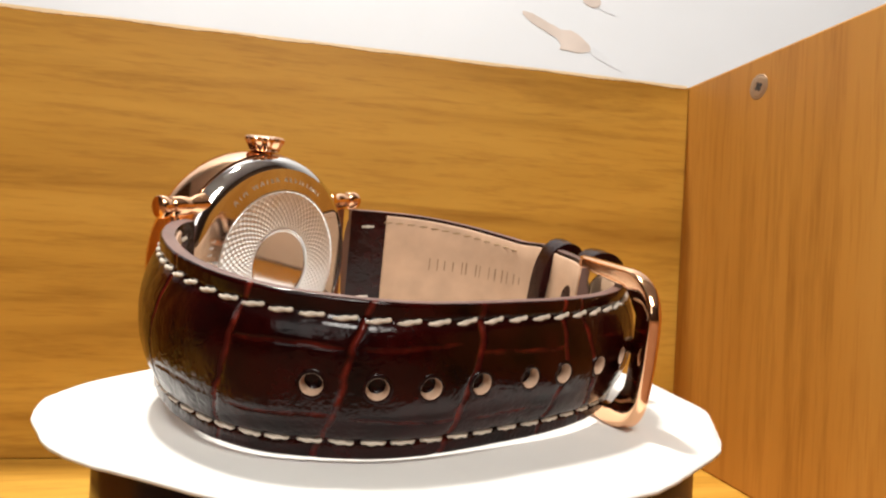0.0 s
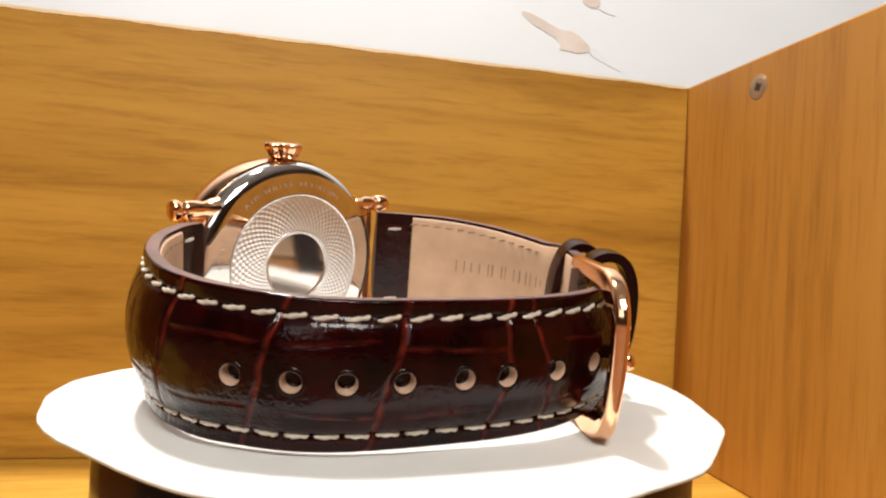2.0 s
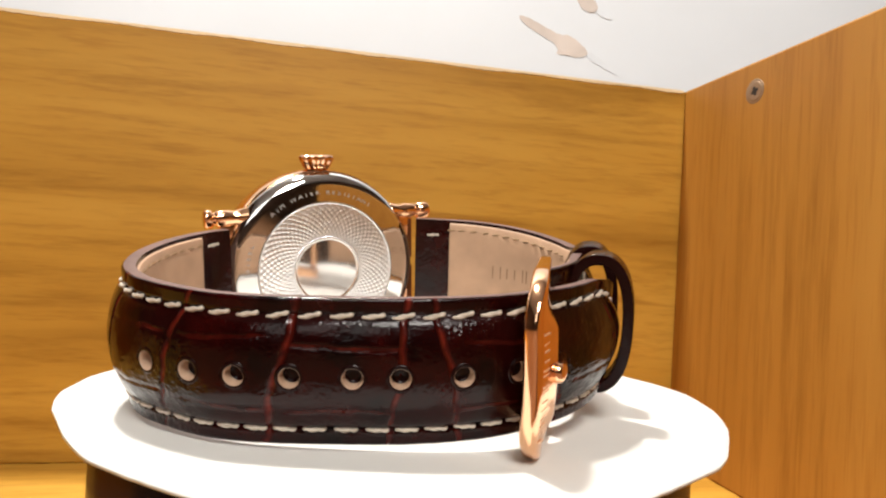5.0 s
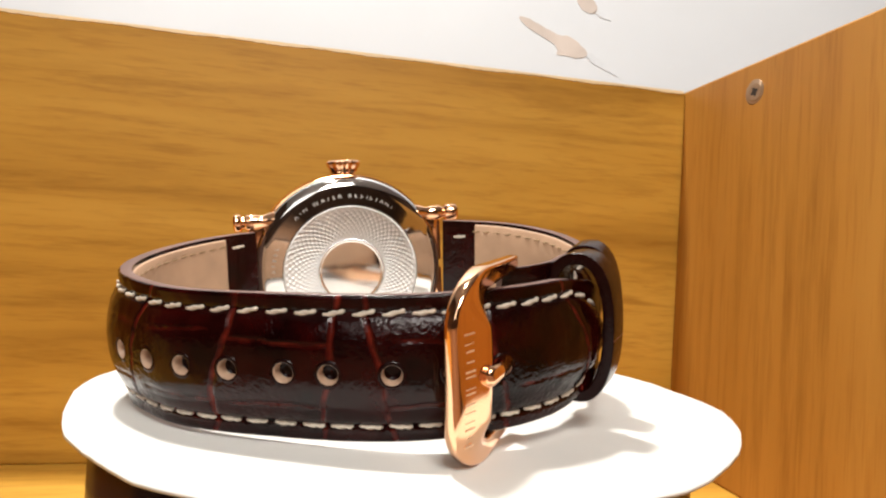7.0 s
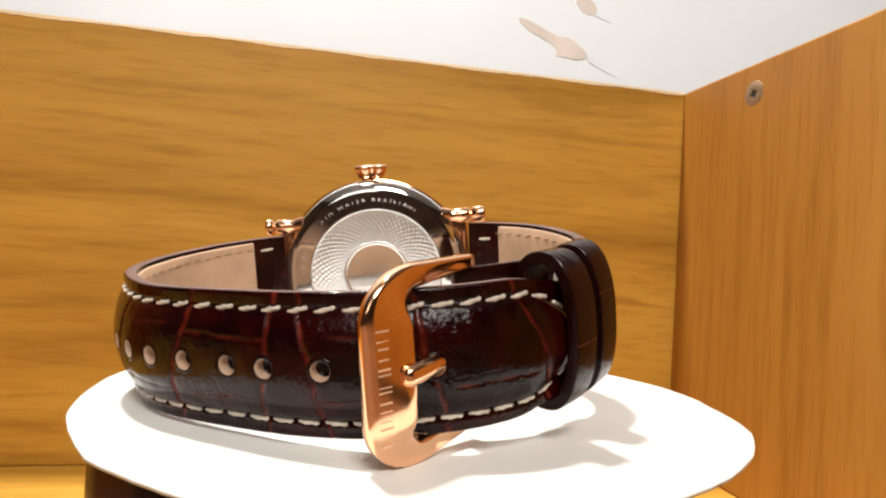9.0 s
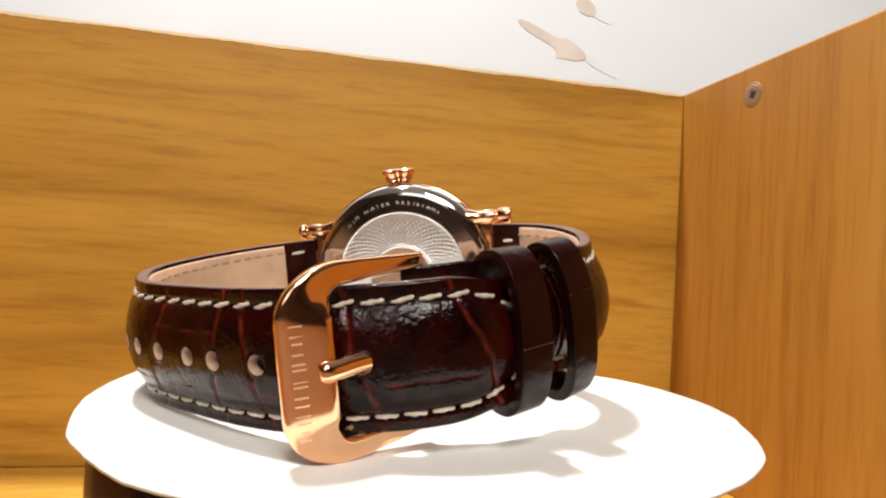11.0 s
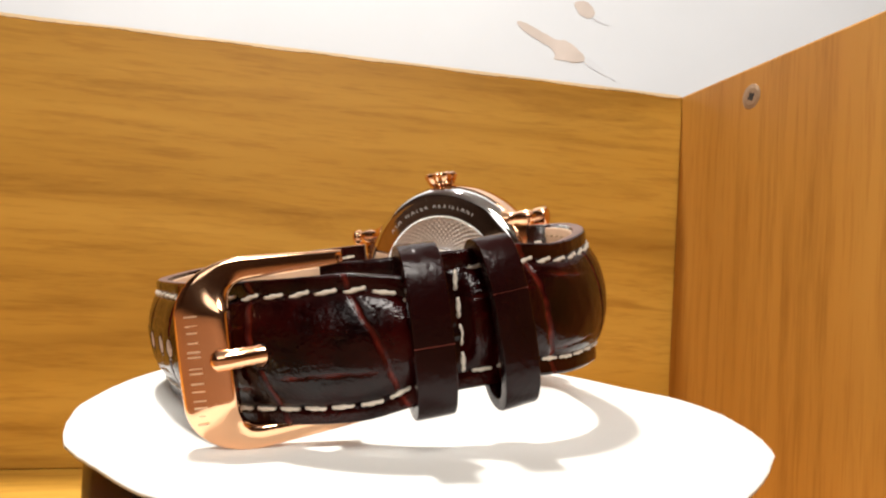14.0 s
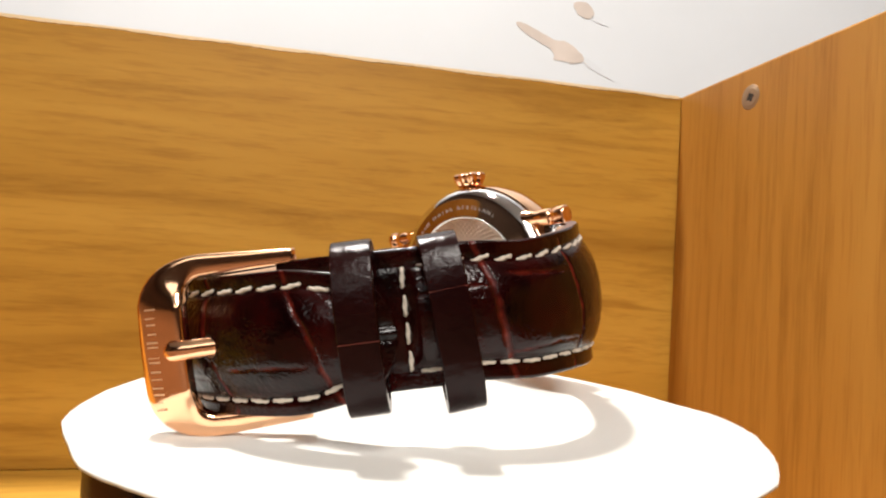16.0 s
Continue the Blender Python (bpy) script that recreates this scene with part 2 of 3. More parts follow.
slab("ground", (4.2, 4.2, 0.04), (0, -0.7, -0.016 - 0.0205), M_FLOOR, "brown matt surface on which the box stands", "floor")
slab("wall_north", (4.2, 0.05, 2.2), (0, 0.625, 1.06), M_WALL, "plain white painted wall with brown scuffs", "wall")
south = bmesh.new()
for x0, x1, z0, z1 in ((-2.1, FRONT_FILL[0] - FILL_W / 2, -0.04, 2.16), (FRONT_FILL[0] + FILL_W / 2, 2.1, -0.04, 2.16),
                       (FRONT_FILL[0] - FILL_W / 2, FRONT_FILL[0] + FILL_W / 2, -0.04, FRONT_FILL[2] - FILL_H / 2), (FRONT_FILL[0] - FILL_W / 2, FRONT_FILL[0] + FILL_W / 2, FRONT_FILL[2] + FILL_H / 2, 2.16)):
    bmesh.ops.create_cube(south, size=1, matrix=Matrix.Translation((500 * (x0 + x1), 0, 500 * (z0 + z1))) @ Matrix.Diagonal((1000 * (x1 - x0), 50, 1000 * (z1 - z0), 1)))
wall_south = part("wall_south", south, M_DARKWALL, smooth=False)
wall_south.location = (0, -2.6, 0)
tagged(wall_south, "unseen dark brown room wall with an opening for the front fill lamp", "wall", kind="structure")
# Unseen frame added so that the front fill lamp reflects as a barred window.
window = tagged(new("fill_frame_1"), "unseen barred window frame added around the front fill lamp", "window", kind="structure")
window.location = (FRONT_FILL[0], -2.55, FRONT_FILL[2])
for x, z, sx, sz in ((-FILL_W / 2, 0, 0.05, FILL_H), (FILL_W / 2, 0, 0.05, FILL_H), (0, FILL_H / 2, FILL_W, 0.05), (0, -FILL_H / 2, FILL_W, 0.05), (0, 0, 0.045, FILL_H), (0, 0.08, FILL_W, 0.03)):
    part("fill_frame_bar", soft_box(sx * 1000, 34, sz * 1000, 4, 1, (x * 1000, 0, z * 1000)), M_CEIL, window, smooth=False)
slab("wall_east", (0.05, 3.2, 2.2), (1.9, -0.98, 1.06), M_DARKWALL, "unseen room wall coloured dark brown for the reflections", "wall")
slab("wall_west", (0.05, 3.2, 2.2), (-1.9, -0.98, 1.06), M_DARKWALL, "unseen room wall coloured dark brown for the reflections", "wall")
slab("ceiling", (4.2, 3.4, 0.05), (0, -0.98, 1.9), M_CEIL, "plain greyish painted ceiling", "ceiling")


def flat_patch(name, outline, material, label):
    """A thin patch on the white wall, for scuffs and painted shadow: outline in x and z."""
    y0, y1 = 600.0 - 0.5, 600.0 + 0.5
    n = len(outline)
    verts = [(x, y0, z) for x, z in outline] + [(x, y1, z) for x, z in outline]
    faces = [tuple(range(n)), tuple(reversed(range(n, 2 * n)))] + [(i, i + n, (i + 1) % n + n, (i + 1) % n) for i in range(n)]
    ob = put(name, fix_normals(mesh_of(name, verts, faces, material, False)))
    return tagged(ob, label, "scuff mark", kind="structure")


def blob(points, seed):
    """Rounds an outline and frays it a little."""
    rnd = random.Random(seed)
    pts = [Vector(p) for p in points]
    for _ in range(2):
        pts = [q for a, b in zip(pts, pts[1:] + pts[:1]) for q in (a * 0.75 + b * 0.25, a * 0.25 + b * 0.75)]
    return [(p.x + rnd.uniform(-0.5, 0.5), p.y + rnd.uniform(-0.5, 0.5)) for p in pts]


flat_patch("trim_scuff_or_shadow", blob([(79, 369), (92, 368), (113, 357), (131, 348), (141, 349), (158, 339), (169, 325), (152, 321), (139, 325), (128, 324),
                               (131, 333), (114, 345), (93, 355)], 3), M_STAIN, "long brown scuff on the white wall")
flat_patch("trim_scuff_or_shadow", blob([(147, 396), (165, 398), (177, 385), (171, 375), (156, 380)], 4), M_STAIN, "small brown scuff on the white wall")
# Soft shadow streaks, laid on the wall as grey patches.
flat_patch("trim_scuff_or_shadow", blob([(165, 330), (172, 328), (190, 315), (205, 303), (197, 305), (180, 313), (166, 322)], 5), M_STREAK, "faint grey shadow streak painted on the white wall")
flat_patch("trim_scuff_or_shadow", blob([(175, 383), (193, 371), (192, 368), (171, 376)], 6), M_STREAK, "faint grey shadow streak painted on the white wall")


def ceiling_lamp():
    root = tagged(new("ceiling_lamp"), "round white ceiling lamp above the box", "lamp")
    root.location = (LAMP[0], LAMP[1], 1.875)
    put("rod", fix_normals(mesh_of("rod", *lathe([(6, 0), (6, -352)], 16), M_CEIL)), root)
    put("shade", fix_normals(mesh_of("shade", *lathe([(8, -352), (60, -356), (105, -385), (108, -385), (62, -352), (8, -347)], 48, False), M_CEIL)), root)
    return root


ceiling_lamp()


def panel_fill():
    # Unseen fixture added round the fill lamp that brightens boards and paper.
    root = tagged(new("panel_fill"), "unseen square white fill lamp added in front of the box", "lamp")
    root.matrix_basis = look(PANEL, (0.0, 0.08, 0.07))
    w = PANEL_W * 1000
    part("housing", soft_box(w + 24, w + 24, 22, 3, 2, (0, 0, 15)), M_CEIL, root, smooth=False)
    for x, y, sx, sy in ((-w / 2 - 6, 0, 12, w + 24), (w / 2 + 6, 0, 12, w + 24), (0, -w / 2 - 6, w, 12), (0, w / 2 + 6, w, 12)):
        part("rim", soft_box(sx, sy, 8, 1, 1, (x, y, 0)), M_CEIL, root, smooth=False)
    up = root.matrix_basis.inverted() @ Matrix.Translation((PANEL[0], PANEL[1], 0))
    rod = lathe([(5, PANEL[2] * 1000 + 14), (5, 1880)], 16)
    put("rod", fix_normals(mesh_of("rod", *rod, M_CEIL)), root, m=up)
    return root


panel_fill()


def screw():
    root = tagged(new("screw"), "countersunk zinc cross-head screw in the side board", "screw")
    root.matrix_basis = Matrix.Translation(CORNER * MM) @ Matrix.Rotation(A_SIDE, 4, "Z") @ pose(0.0407, 0, 0.138, 90, 0, 0)
    put("head", fix_normals(mesh_of("head", *lathe([(3.5, -1.0), (3.5, 0.02), (3.2, 0.10), (2.4, 0.16), (1.6, 0.14), (0.4, 0.1)], 40), M_SCREW)), root)
    # A cross on the head whose dark colour stands for the recess's shade.
    cross = bmesh.new()
    for a in (20, 110):
        bmesh.ops.create_cube(cross, size=1, matrix=pose(0, 0, 0.06, 0, 0, a) @ Matrix.Diagonal((3.2, 1.0, 0.3, 1)))
    bmesh.ops.create_cone(cross, cap_ends=True, segments=12, radius1=1.15, radius2=1.15, depth=0.32, matrix=pose(0, 0, 0.06))
    part("cross_recess_shade", cross, M_SLOT, root, "dark cross standing in for the shaded recess", smooth=False)
    put("countersink", fix_normals(mesh_of("countersink", *lathe([(3.5, 0.02), (3.9, 0.05), (4.3, 0.03), (4.3, -0.5), (3.5, -0.5)], 40, False), M_SCREW)), root)
    return root


screw()

# ---- turntable ----


def turntable():
    prof = [(46, -LIFT + 0.02), (49.4, -LIFT + 0.02), (50, -LIFT + 1.2), (50, -3.4), (49.2, -2.4), (47, -2.2), (0.5, -2.2)]
    base = new("turntable")
    tagged(base, "dark glossy round turntable base standing on the wooden floor", "turntable")
    base.location = (0, 0, LIFT * MM)
    put("body", fix_normals(mesh_of("body", *lathe(prof, 96), M_TABLE)), base)
    return base


# the paper's edge: degrees round the disc, radius, height over the turntable's top
RIM = [(-192, 57.4, -0.3), (-180, 56.6, -0.3), (-168, 54.9, -0.4), (-156, 53.5, -0.65), (-144, 52.8, -0.9), (-120, 52.7, -1.15), (-96, 52.6, -0.95), (-72, 53.3, -0.75), (-48, 54.3, -0.75),
       (-24, 56.4, -0.8), (-12, 57.9, -0.75), (0, 59.5, -0.7), (24, 61.5, -0.75), (48, 61.9, -1.2), (64, 61.2, -1.7), (84, 57.8, -2.0), (108, 53.4, -2.2), (132, 53.8, -1.4),
       (144, 55.4, -0.9), (156, 57.1, -0.45), (168, 57.4, -0.3), (180, 56.6, -0.3), (200, 54.0, -0.5)]


def snip(a):
    """Radius of the straight cut between the two rim corners that enclose the angle a."""
    for (a0, r0, _), (a1, r1, _) in zip(RIM, RIM[1:]):
        if a0 <= a <= a1:
            p, q = radians(a - a0), radians(a1 - a)
            chord = r0 * r1 * math.sin(p + q) / (r0 * math.sin(p) + r1 * math.sin(q))
            return 0.4 * chord + 0.6 * (r0 * q + r1 * p) / (p + q)


def paper_disc():
    """A hand-cut round of thick paper, slightly creased and hanging at its rim."""
    n, rings = 180, 16
    rnd = random.Random(8)
    corners = [rnd.uniform(-0.06, 0.06) + 0.22 * math.sin(i * 0.38 + 1.3 * math.sin(i * 0.11)) for i in range(n)]
    verts, faces = [(0, 0, 0)], []
    for side, dz in ((0, 0.0), (1, -0.55)):
        if side:
            verts.append((0, 0, dz))
        for k in range(1, rings + 1):
            f = (k / rings) ** 0.8
            for i in range(n):
                a = 360 * i / n - 180
                r = snip(a) + 0.2 + corners[i] * (k == rings)
                r = r * f
                over = max(0.0, r - 46.0) / 10.0
                ar = radians(a)
                hang = np.interp(a, [c[0] for c in RIM], [c[2] for c in RIM])
                z = hang * (over / max(0.1, (r / f - 46.0) / 10.0)) ** 1.4 + 0.10 * over * math.sin(7 * ar + 2.0) + 0.07 * over * math.sin(13 * ar)
                verts.append((r * math.cos(ar), r * math.sin(ar), z + dz))
    half = 1 + n * rings

    def vid(side, k, i):
        return side * half + 1 + (k - 1) * n + i % n

    for side in (0, 1):
        for i in range(n):
            tri = (side * half, vid(side, 1, i), vid(side, 1, i + 1))
            faces.append(tri if not side else tri[::-1])
            for k in range(1, rings):
                q = (vid(side, k, i), vid(side, k + 1, i), vid(side, k + 1, i + 1), vid(side, k, i + 1))
                faces.append(q if not side else q[::-1])
    faces += [(vid(0, rings, i), vid(1, rings, i), vid(1, rings, i + 1), vid(0, rings, i + 1)) for i in range(n)]
    me = fix_normals(mesh_of("paper_disc", verts, faces, M_PAPER))
    ob = put("paper_disc", me)
    ob.location = (0, 0, LIFT * MM)
    return tagged(ob, "hand-cut round white paper lying on the turntable", "paper")


table, paper = turntable(), paper_disc()

# ---- wristwatch: its space has the strap's middle plane at z = 0 ----
watch = tagged(new("wristwatch"), "rose-gold wristwatch with dark brown crocodile strap, standing on its side", "watch")
TILT = Matrix(((0.997829, -0.010256, -0.065053), (0, 0.987799, -0.155733), (0.065857, 0.155395, 0.985655))).to_4x4()
TILT.translation = (0, 0, (16.92 + LIFT) * MM)
watch.matrix_basis = TILT

LONG = [(-36.2, 21.6), (-39.6, 18.2), (-43.0, 12.0), (-45.8, 4.0), (-47.2, -6.5), (-46.0, -16.5), (-42.6, -23.8), (-37.8, -29.0), (-32.2, -33.4), (-26.7, -36.0),
        (-20.2, -37.8), (-12.7, -39.3), (-7.0, -40.3), (0.7, -40.7), (8.0, -39.8), (15.3, -37.2), (21.2, -33.9), (26.4, -29.3), (29.9, -24.7), (31.6, -21.0), (32.3, -19.1)]
SHORT = [(8.0, 35.0), (12.2, 33.6), (19.5, 29.3), (27.8, 22.4), (32.9, 15.6), (35.2, 9.8), (36.3, 3.5), (35.6, -3.5), (32.6, -11.2), (29.4, -16.6), (26.3, -21.6), (22.0, -26.2), (18.6, -28.6), (16.2, -30.0)]


class Strap:
    """One half of the strap: its outer crest runs along a plane curve."""

    def __init__(self, points, half, pad, flange, stitch, grooves, holes=(), flip=1, full=None, rise=lambda s: 0.0):
        self.c = spline(points)
        self.length = self.c[-1, 4]
        self.half, self.pad, self.flange, self.stitch = half, pad, flange, stitch
        self.grooves, self.holes, self.flip, self.full = grooves, holes, flip, full
        self.rise = rise

    def sink(self, s):
        """How far the face lies under the curve where the strap has no padding."""
        return 0.0 if self.full is None else self.full - self.pad(s)

    def inside(self, s):
        return self.sink(s) + self.pad(s) + self.flange(s)

    def at(self, s):
        """Point, tangent and outward normal at a distance along the crest."""
        x, y, tx, ty = (np.interp(s, self.c[:, 4], self.c[:, k]) for k in range(4))
        t = Vector((tx, ty, 0)).normalized()
        return Vector((x, y, self.rise(s))), t, Vector((t.y, -t.x, 0)) * self.flip

    def nearest(self, x, y):
        return self.c[np.argmin(np.hypot(self.c[:, 0] - x, self.c[:, 1] - y)), 4]

    def drop(self, s, z):
        """How far the outer face lies under the crest."""
        zs = self.stitch(s)
        u = min(1.0, abs(z) / max(zs, 0.3))
        full = min(1.0, zs / 4.0)
        return self.sink(s) + self.pad(s) * (1 - full + full * (0.32 * (1 - (1 - u ** 2.8) ** 0.5) + 0.68 * u * u))

    def relief(self, s, z):
        """Depth and strength of the crocodile grooves."""
        depth, g = 0.0, 0.0
        for kind, a, b, c, w in self.grooves:
            if kind == "cross":
                line = a + b * z + c * math.sin(z * 0.5 + a) + 0.08 * math.sin(z * 1.9 + a * 3)
                e = math.exp(-((s - line) / w) ** 2)
            else:
                if not b[0] - 0.5 < s < b[1] + 0.5:
                    continue
                fade = min(1, max(0, (s - b[0]) / 2.5)) * min(1, max(0, (b[1] - s) / 2.5))
                line = a + c * math.sin(s * 0.3 + a) + 0.05 * math.sin(s * 1.5)
                e = 0.55 * fade * math.exp(-((z - line) / w) ** 2)
            g = max(g, e)
        return 0.27 * g, min(1.0, 0.85 * g)

    def build(self, name, parent, label):
        zs = np.linspace(-1, 1, 73)
        n, k = len(self.c), len(zs)
        inner = 5
        ring = k + inner
        verts, faces, groove, idx = [], [], [], []
        for row in self.c[::2] if n > 20000 else self.c:
            s = row[4]
            p, t, nrm = self.at(s)
            w, th = self.half(s), self.inside(s)
            for q in zs:
                z = q * w
                d = self.drop(s, z)
                dep, g = self.relief(s, z)
                d += dep * (1 if abs(z) < self.stitch(s) + 0.3 else 0.35)
                dz = abs(abs(z) - self.stitch(s))
                d += 0.22 * math.exp(-(dz / 0.45) ** 2)
                edge = max(0, abs(q) * w - (w - 0.35)) / 0.35
                d += 0.3 * edge ** 2
                for hs, hz, hr in self.holes:
                    if (s - hs) ** 2 + (z - hz) ** 2 < hr * hr:
                        d += 1.5
                bumps = 0.06 * noise.noise(Vector((s * 0.45, z * 0.45, len(name))))
                verts.append(p + nrm * (bumps - d) + Vector((0, 0, z)))
                groove.append(g * (0.25 + 0.75 * min(1, 1.6 * abs(noise.noise(Vector((s * 0.3, z * 0.4, 3.3)))) + 0.35)))
            for q in np.linspace(1, -1, inner):
                verts.append(p - nrm * (th - 0.15 * (abs(q) == 1)) + Vector((0, 0, q * (w - 0.12))))
                groove.append(0.0)
        rows = len(verts) // ring
        for i in range(rows - 1):
            for q in range(ring):
                q2 = (q + 1) % ring
                faces.append((i * ring + q, i * ring + q2, (i + 1) * ring + q2, (i + 1) * ring + q))
                idx.append(1 if (q == k - 1 or q == ring - 1) else 0)
        faces += [tuple(range(ring)), tuple((rows - 1) * ring + q for q in reversed(range(ring)))]
        idx += [1, 1]
        me = mesh_of(name, verts, faces, [M_CROC, M_EDGE])
        me.polygons.foreach_set("material_index", idx)
        at = me.attributes.new("groove", "FLOAT", "POINT")
        at.data.foreach_set("value", groove)
        if self.flip > 0:
            me.flip_normals()
        fix_sharp(me)
        return put(name, me, parent, label)

    def lining(self, name, parent, s0, s1, label):
        """The pale leather glued to the inner face."""
        verts, faces = [], []
        steps = [s for s in self.c[::2, 4] if s0 <= s <= s1]
        prof = [(-1, 0.0), (-0.97, 0.28), (-0.5, 0.34), (0, 0.34), (0.5, 0.34), (0.97, 0.28), (1, 0.0), (0, -0.2)]
        for s in steps:
            p, t, nrm = self.at(s)
            w, th = self.half(s) - 0.75, self.inside(s)
            verts += [p - nrm * (th + h) + Vector((0, 0, q * w)) for q, h in prof]
        k = len(prof)
        for i in range(len(steps) - 1):
            faces += [(i * k + q, i * k + (q + 1) % k, (i + 1) * k + (q + 1) % k, (i + 1) * k + q) for q in range(k)]
        faces += [tuple(range(k)), tuple((len(steps) - 1) * k + q for q in range(k))]
        return put(name, fix_normals(mesh_of(name, verts, faces, M_LINING)), parent, label)


def fix_sharp(me):
    me.set_sharp_from_angle(angle=radians(50))


def smooth01(x):
    x = min(1.0, max(0.0, x))
    return x * x * (3 - 2 * x)


def thread_mesh(name, length, width, material):
    """A short stitch of two twisted strands that dips at both ends; x along the seam, z outward."""
    path, rows = [], 15
    for i in range(rows):
        u = i / (rows - 1) * 2 - 1
        e = max(0.10, (1 - abs(u) ** 7)) ** 0.5
        path.append((u, e))
    verts, faces, k = [], [], 10
    for u, e in path:
        for j in range(k):
            a = 2 * math.pi * j / k
            r = width * 0.44 * e * (1 + 0.24 * math.cos(2 * a - 6.5 * u)) / 1.12
            verts.append((u * length / 2, 0.10 * u + r * math.cos(a), 0.16 * (1 - u * u) - 0.06 + r * 0.85 * math.sin(a)))
    for i in range(rows - 1):
        faces += [(i * k + q, i * k + (q + 1) % k, (i + 1) * k + (q + 1) % k, (i + 1) * k + q) for q in range(k)]
    faces += [tuple(reversed(range(k))), tuple((rows - 1) * k + q for q in range(k))]
    return fix_normals(mesh_of(name, verts, faces, material))


STITCH = thread_mesh("stitch", 2.95, 0.76, M_THREAD)
STITCH_IN = thread_mesh("lining_stitch", 1.9, 0.5, M_THREAD_IN)


def frame_matrix(p, ex, ey, ez):
    m = Matrix((ex, ey, ez)).transposed().to_4x4()
    m.translation = p * MM
    return m


def sew(strap, owner, s0, s1, side, step=3.86, jitter=0.1, seed=1):
    """A row of outer stitches along one edge."""
    rnd = random.Random(seed)
    s = s0
    while s <= s1:
        z = side * strap.stitch(s)
        z2 = side * strap.stitch(s + 0.5)
        p, t, nrm = strap.at(s)
        ex = (t * 0.5 + Vector((0, 0, z2 - z))).normalized()
        ey = nrm.cross(ex).normalized()
        lean = radians(6 + rnd.uniform(-4, 4)) * side
        ex, ey = ex * math.cos(lean) + ey * math.sin(lean), ey * math.cos(lean) - ex * math.sin(lean)
        put("stitch", STITCH, owner, m=frame_matrix(p - nrm * (strap.sink(s) + strap.pad(s) - 0.02) + Vector((0, 0, z)), ex, ey, nrm))
        s += step + rnd.uniform(-jitter, jitter)


def sew_lining(strap, owner, s0, s1, seed):
    rnd = random.Random(seed)
    for side in (-1, 1):
        s = s0
        while s <= s1:
            p, t, nrm = strap.at(s)
            th = strap.inside(s) + 0.26
            put("lining_stitch", STITCH_IN, owner, m=frame_matrix(p - nrm * th + Vector((0, 0, side * (strap.half(s) - 2.3))), t, nrm.cross(t) * -1, nrm * -1))
            s += 3.0 + rnd.uniform(-0.1, 0.1)


def long_half(s):
    w = 11.0 - 1.6 * smooth01(s / 75)
    left = LONG_LEN - s
    w *= 1 - 0.14 * smooth01((16 - left) / 12)
    if left < 7:
        w *= max(0.02, 1 - ((7 - left) / 7) ** 2) ** 0.5
    return w


def long_stitch(s):
    w = 8.6 - 1.4 * smooth01(s / 70)
    left = LONG_LEN - s - 2.4
    if left < 13:
        w *= max(0.03, 1 - ((13 - max(left, 0)) / 13) ** 2.2) ** 0.62
    return w


LONG_LEN = spline(LONG)[-1, 4]


def long_pad(s):
    return 2.4 - 0.25 * smooth01(s / 70) - 1.0 * smooth01((s - LONG_LEN + 9) / 8)


probe = Strap(LONG, long_half, long_pad, lambda s: 2.2, long_stitch, [], (), 1)
HOLES = [probe.nearest(x, y) for x, y in ((14.2, -37.7), (8.2, -39.8), (0.7, -40.7), (-7.0, -40.3), (-12.7, -39.1), (-20.2, -37.7), (-26.7, -35.9), (-32.2, -33.4), (-37.8, -28.8))]
LONG_GROOVES = [("cross", 15.0, 0.12, 0.3, 0.28), ("cross", 30.0, 0.10, 0.3, 0.28), ("cross", 45.1, 0.18, 0.25, 0.30), ("cross", 59.3, 0.27, 0.25, 0.32),
                ("cross", 74.7, 0.24, 0.3, 0.34), ("cross", 89.4, 0.13, 0.25, 0.30), ("cross", 95.8, -0.20, 0.3, 0.26), ("cross", 111.0, -0.24, 0.3, 0.34),
                ("cross", 127.0, -0.40, 0.3, 0.26),
                ("along", 3.6, (15, 30), 0.3, 0.20), ("along", -3.4, (30, 45), 0.3, 0.20), ("along", 4.2, (45, 60), 0.25, 0.18), ("along", -3.6, (45, 60), 0.25, 0.20),
                ("along", -4.0, (60, 75), 0.25, 0.18), ("along", 3.7, (75, 91), 0.2, 0.20), ("along", -4.4, (75, 89), 0.3, 0.16), ("along", -4.2, (96, 111), 0.25, 0.18),
                ("along", 4.0, (97, 110), 0.3, 0.16), ("along", -2.9, (113, 127), 0.15, 0.24), ("along", 4.6, (60, 74), 0.3, 0.15)]
strap_a = Strap(LONG, long_half, long_pad, lambda s: 2.2 - 0.2 * smooth01(s / 60), long_stitch, LONG_GROOVES, [(s, 0.1, 1.52) for s in HOLES], 1)
long_ob = strap_a.build("long_strap", watch, "long crocodile-embossed strap end with punched holes")
sew(strap_a, long_ob, 5.0, LONG_LEN - 4.5, 1, seed=11)
sew(strap_a, long_ob, 5.6, LONG_LEN - 4.5, -1, seed=12)
lining_a = strap_a.lining("lining", long_ob, 9.0, LONG_LEN - 3, "tan leather lining with a stitched edge")
sew_lining(strap_a, long_ob, 10, 62, 5)

EYELET_PROFILE = [(0.2, -1.5), (1.08, -1.45), (1.12, -1.0), (1.20, -0.4), (1.25, -0.08), (1.30, -0.02), (1.5, 0.015), (1.78, -0.05), (1.80, -0.6)]
EYELET = mesh_of("hole_edge", *lathe(EYELET_PROFILE, 28, False), [M_EYELET, M_BAND])
rim_of = len(EYELET_PROFILE) - 1
EYELET.polygons.foreach_set("material_index", [1 if q % rim_of in (0, 5, 6, 7) else 0 for q in range(len(EYELET.polygons))])
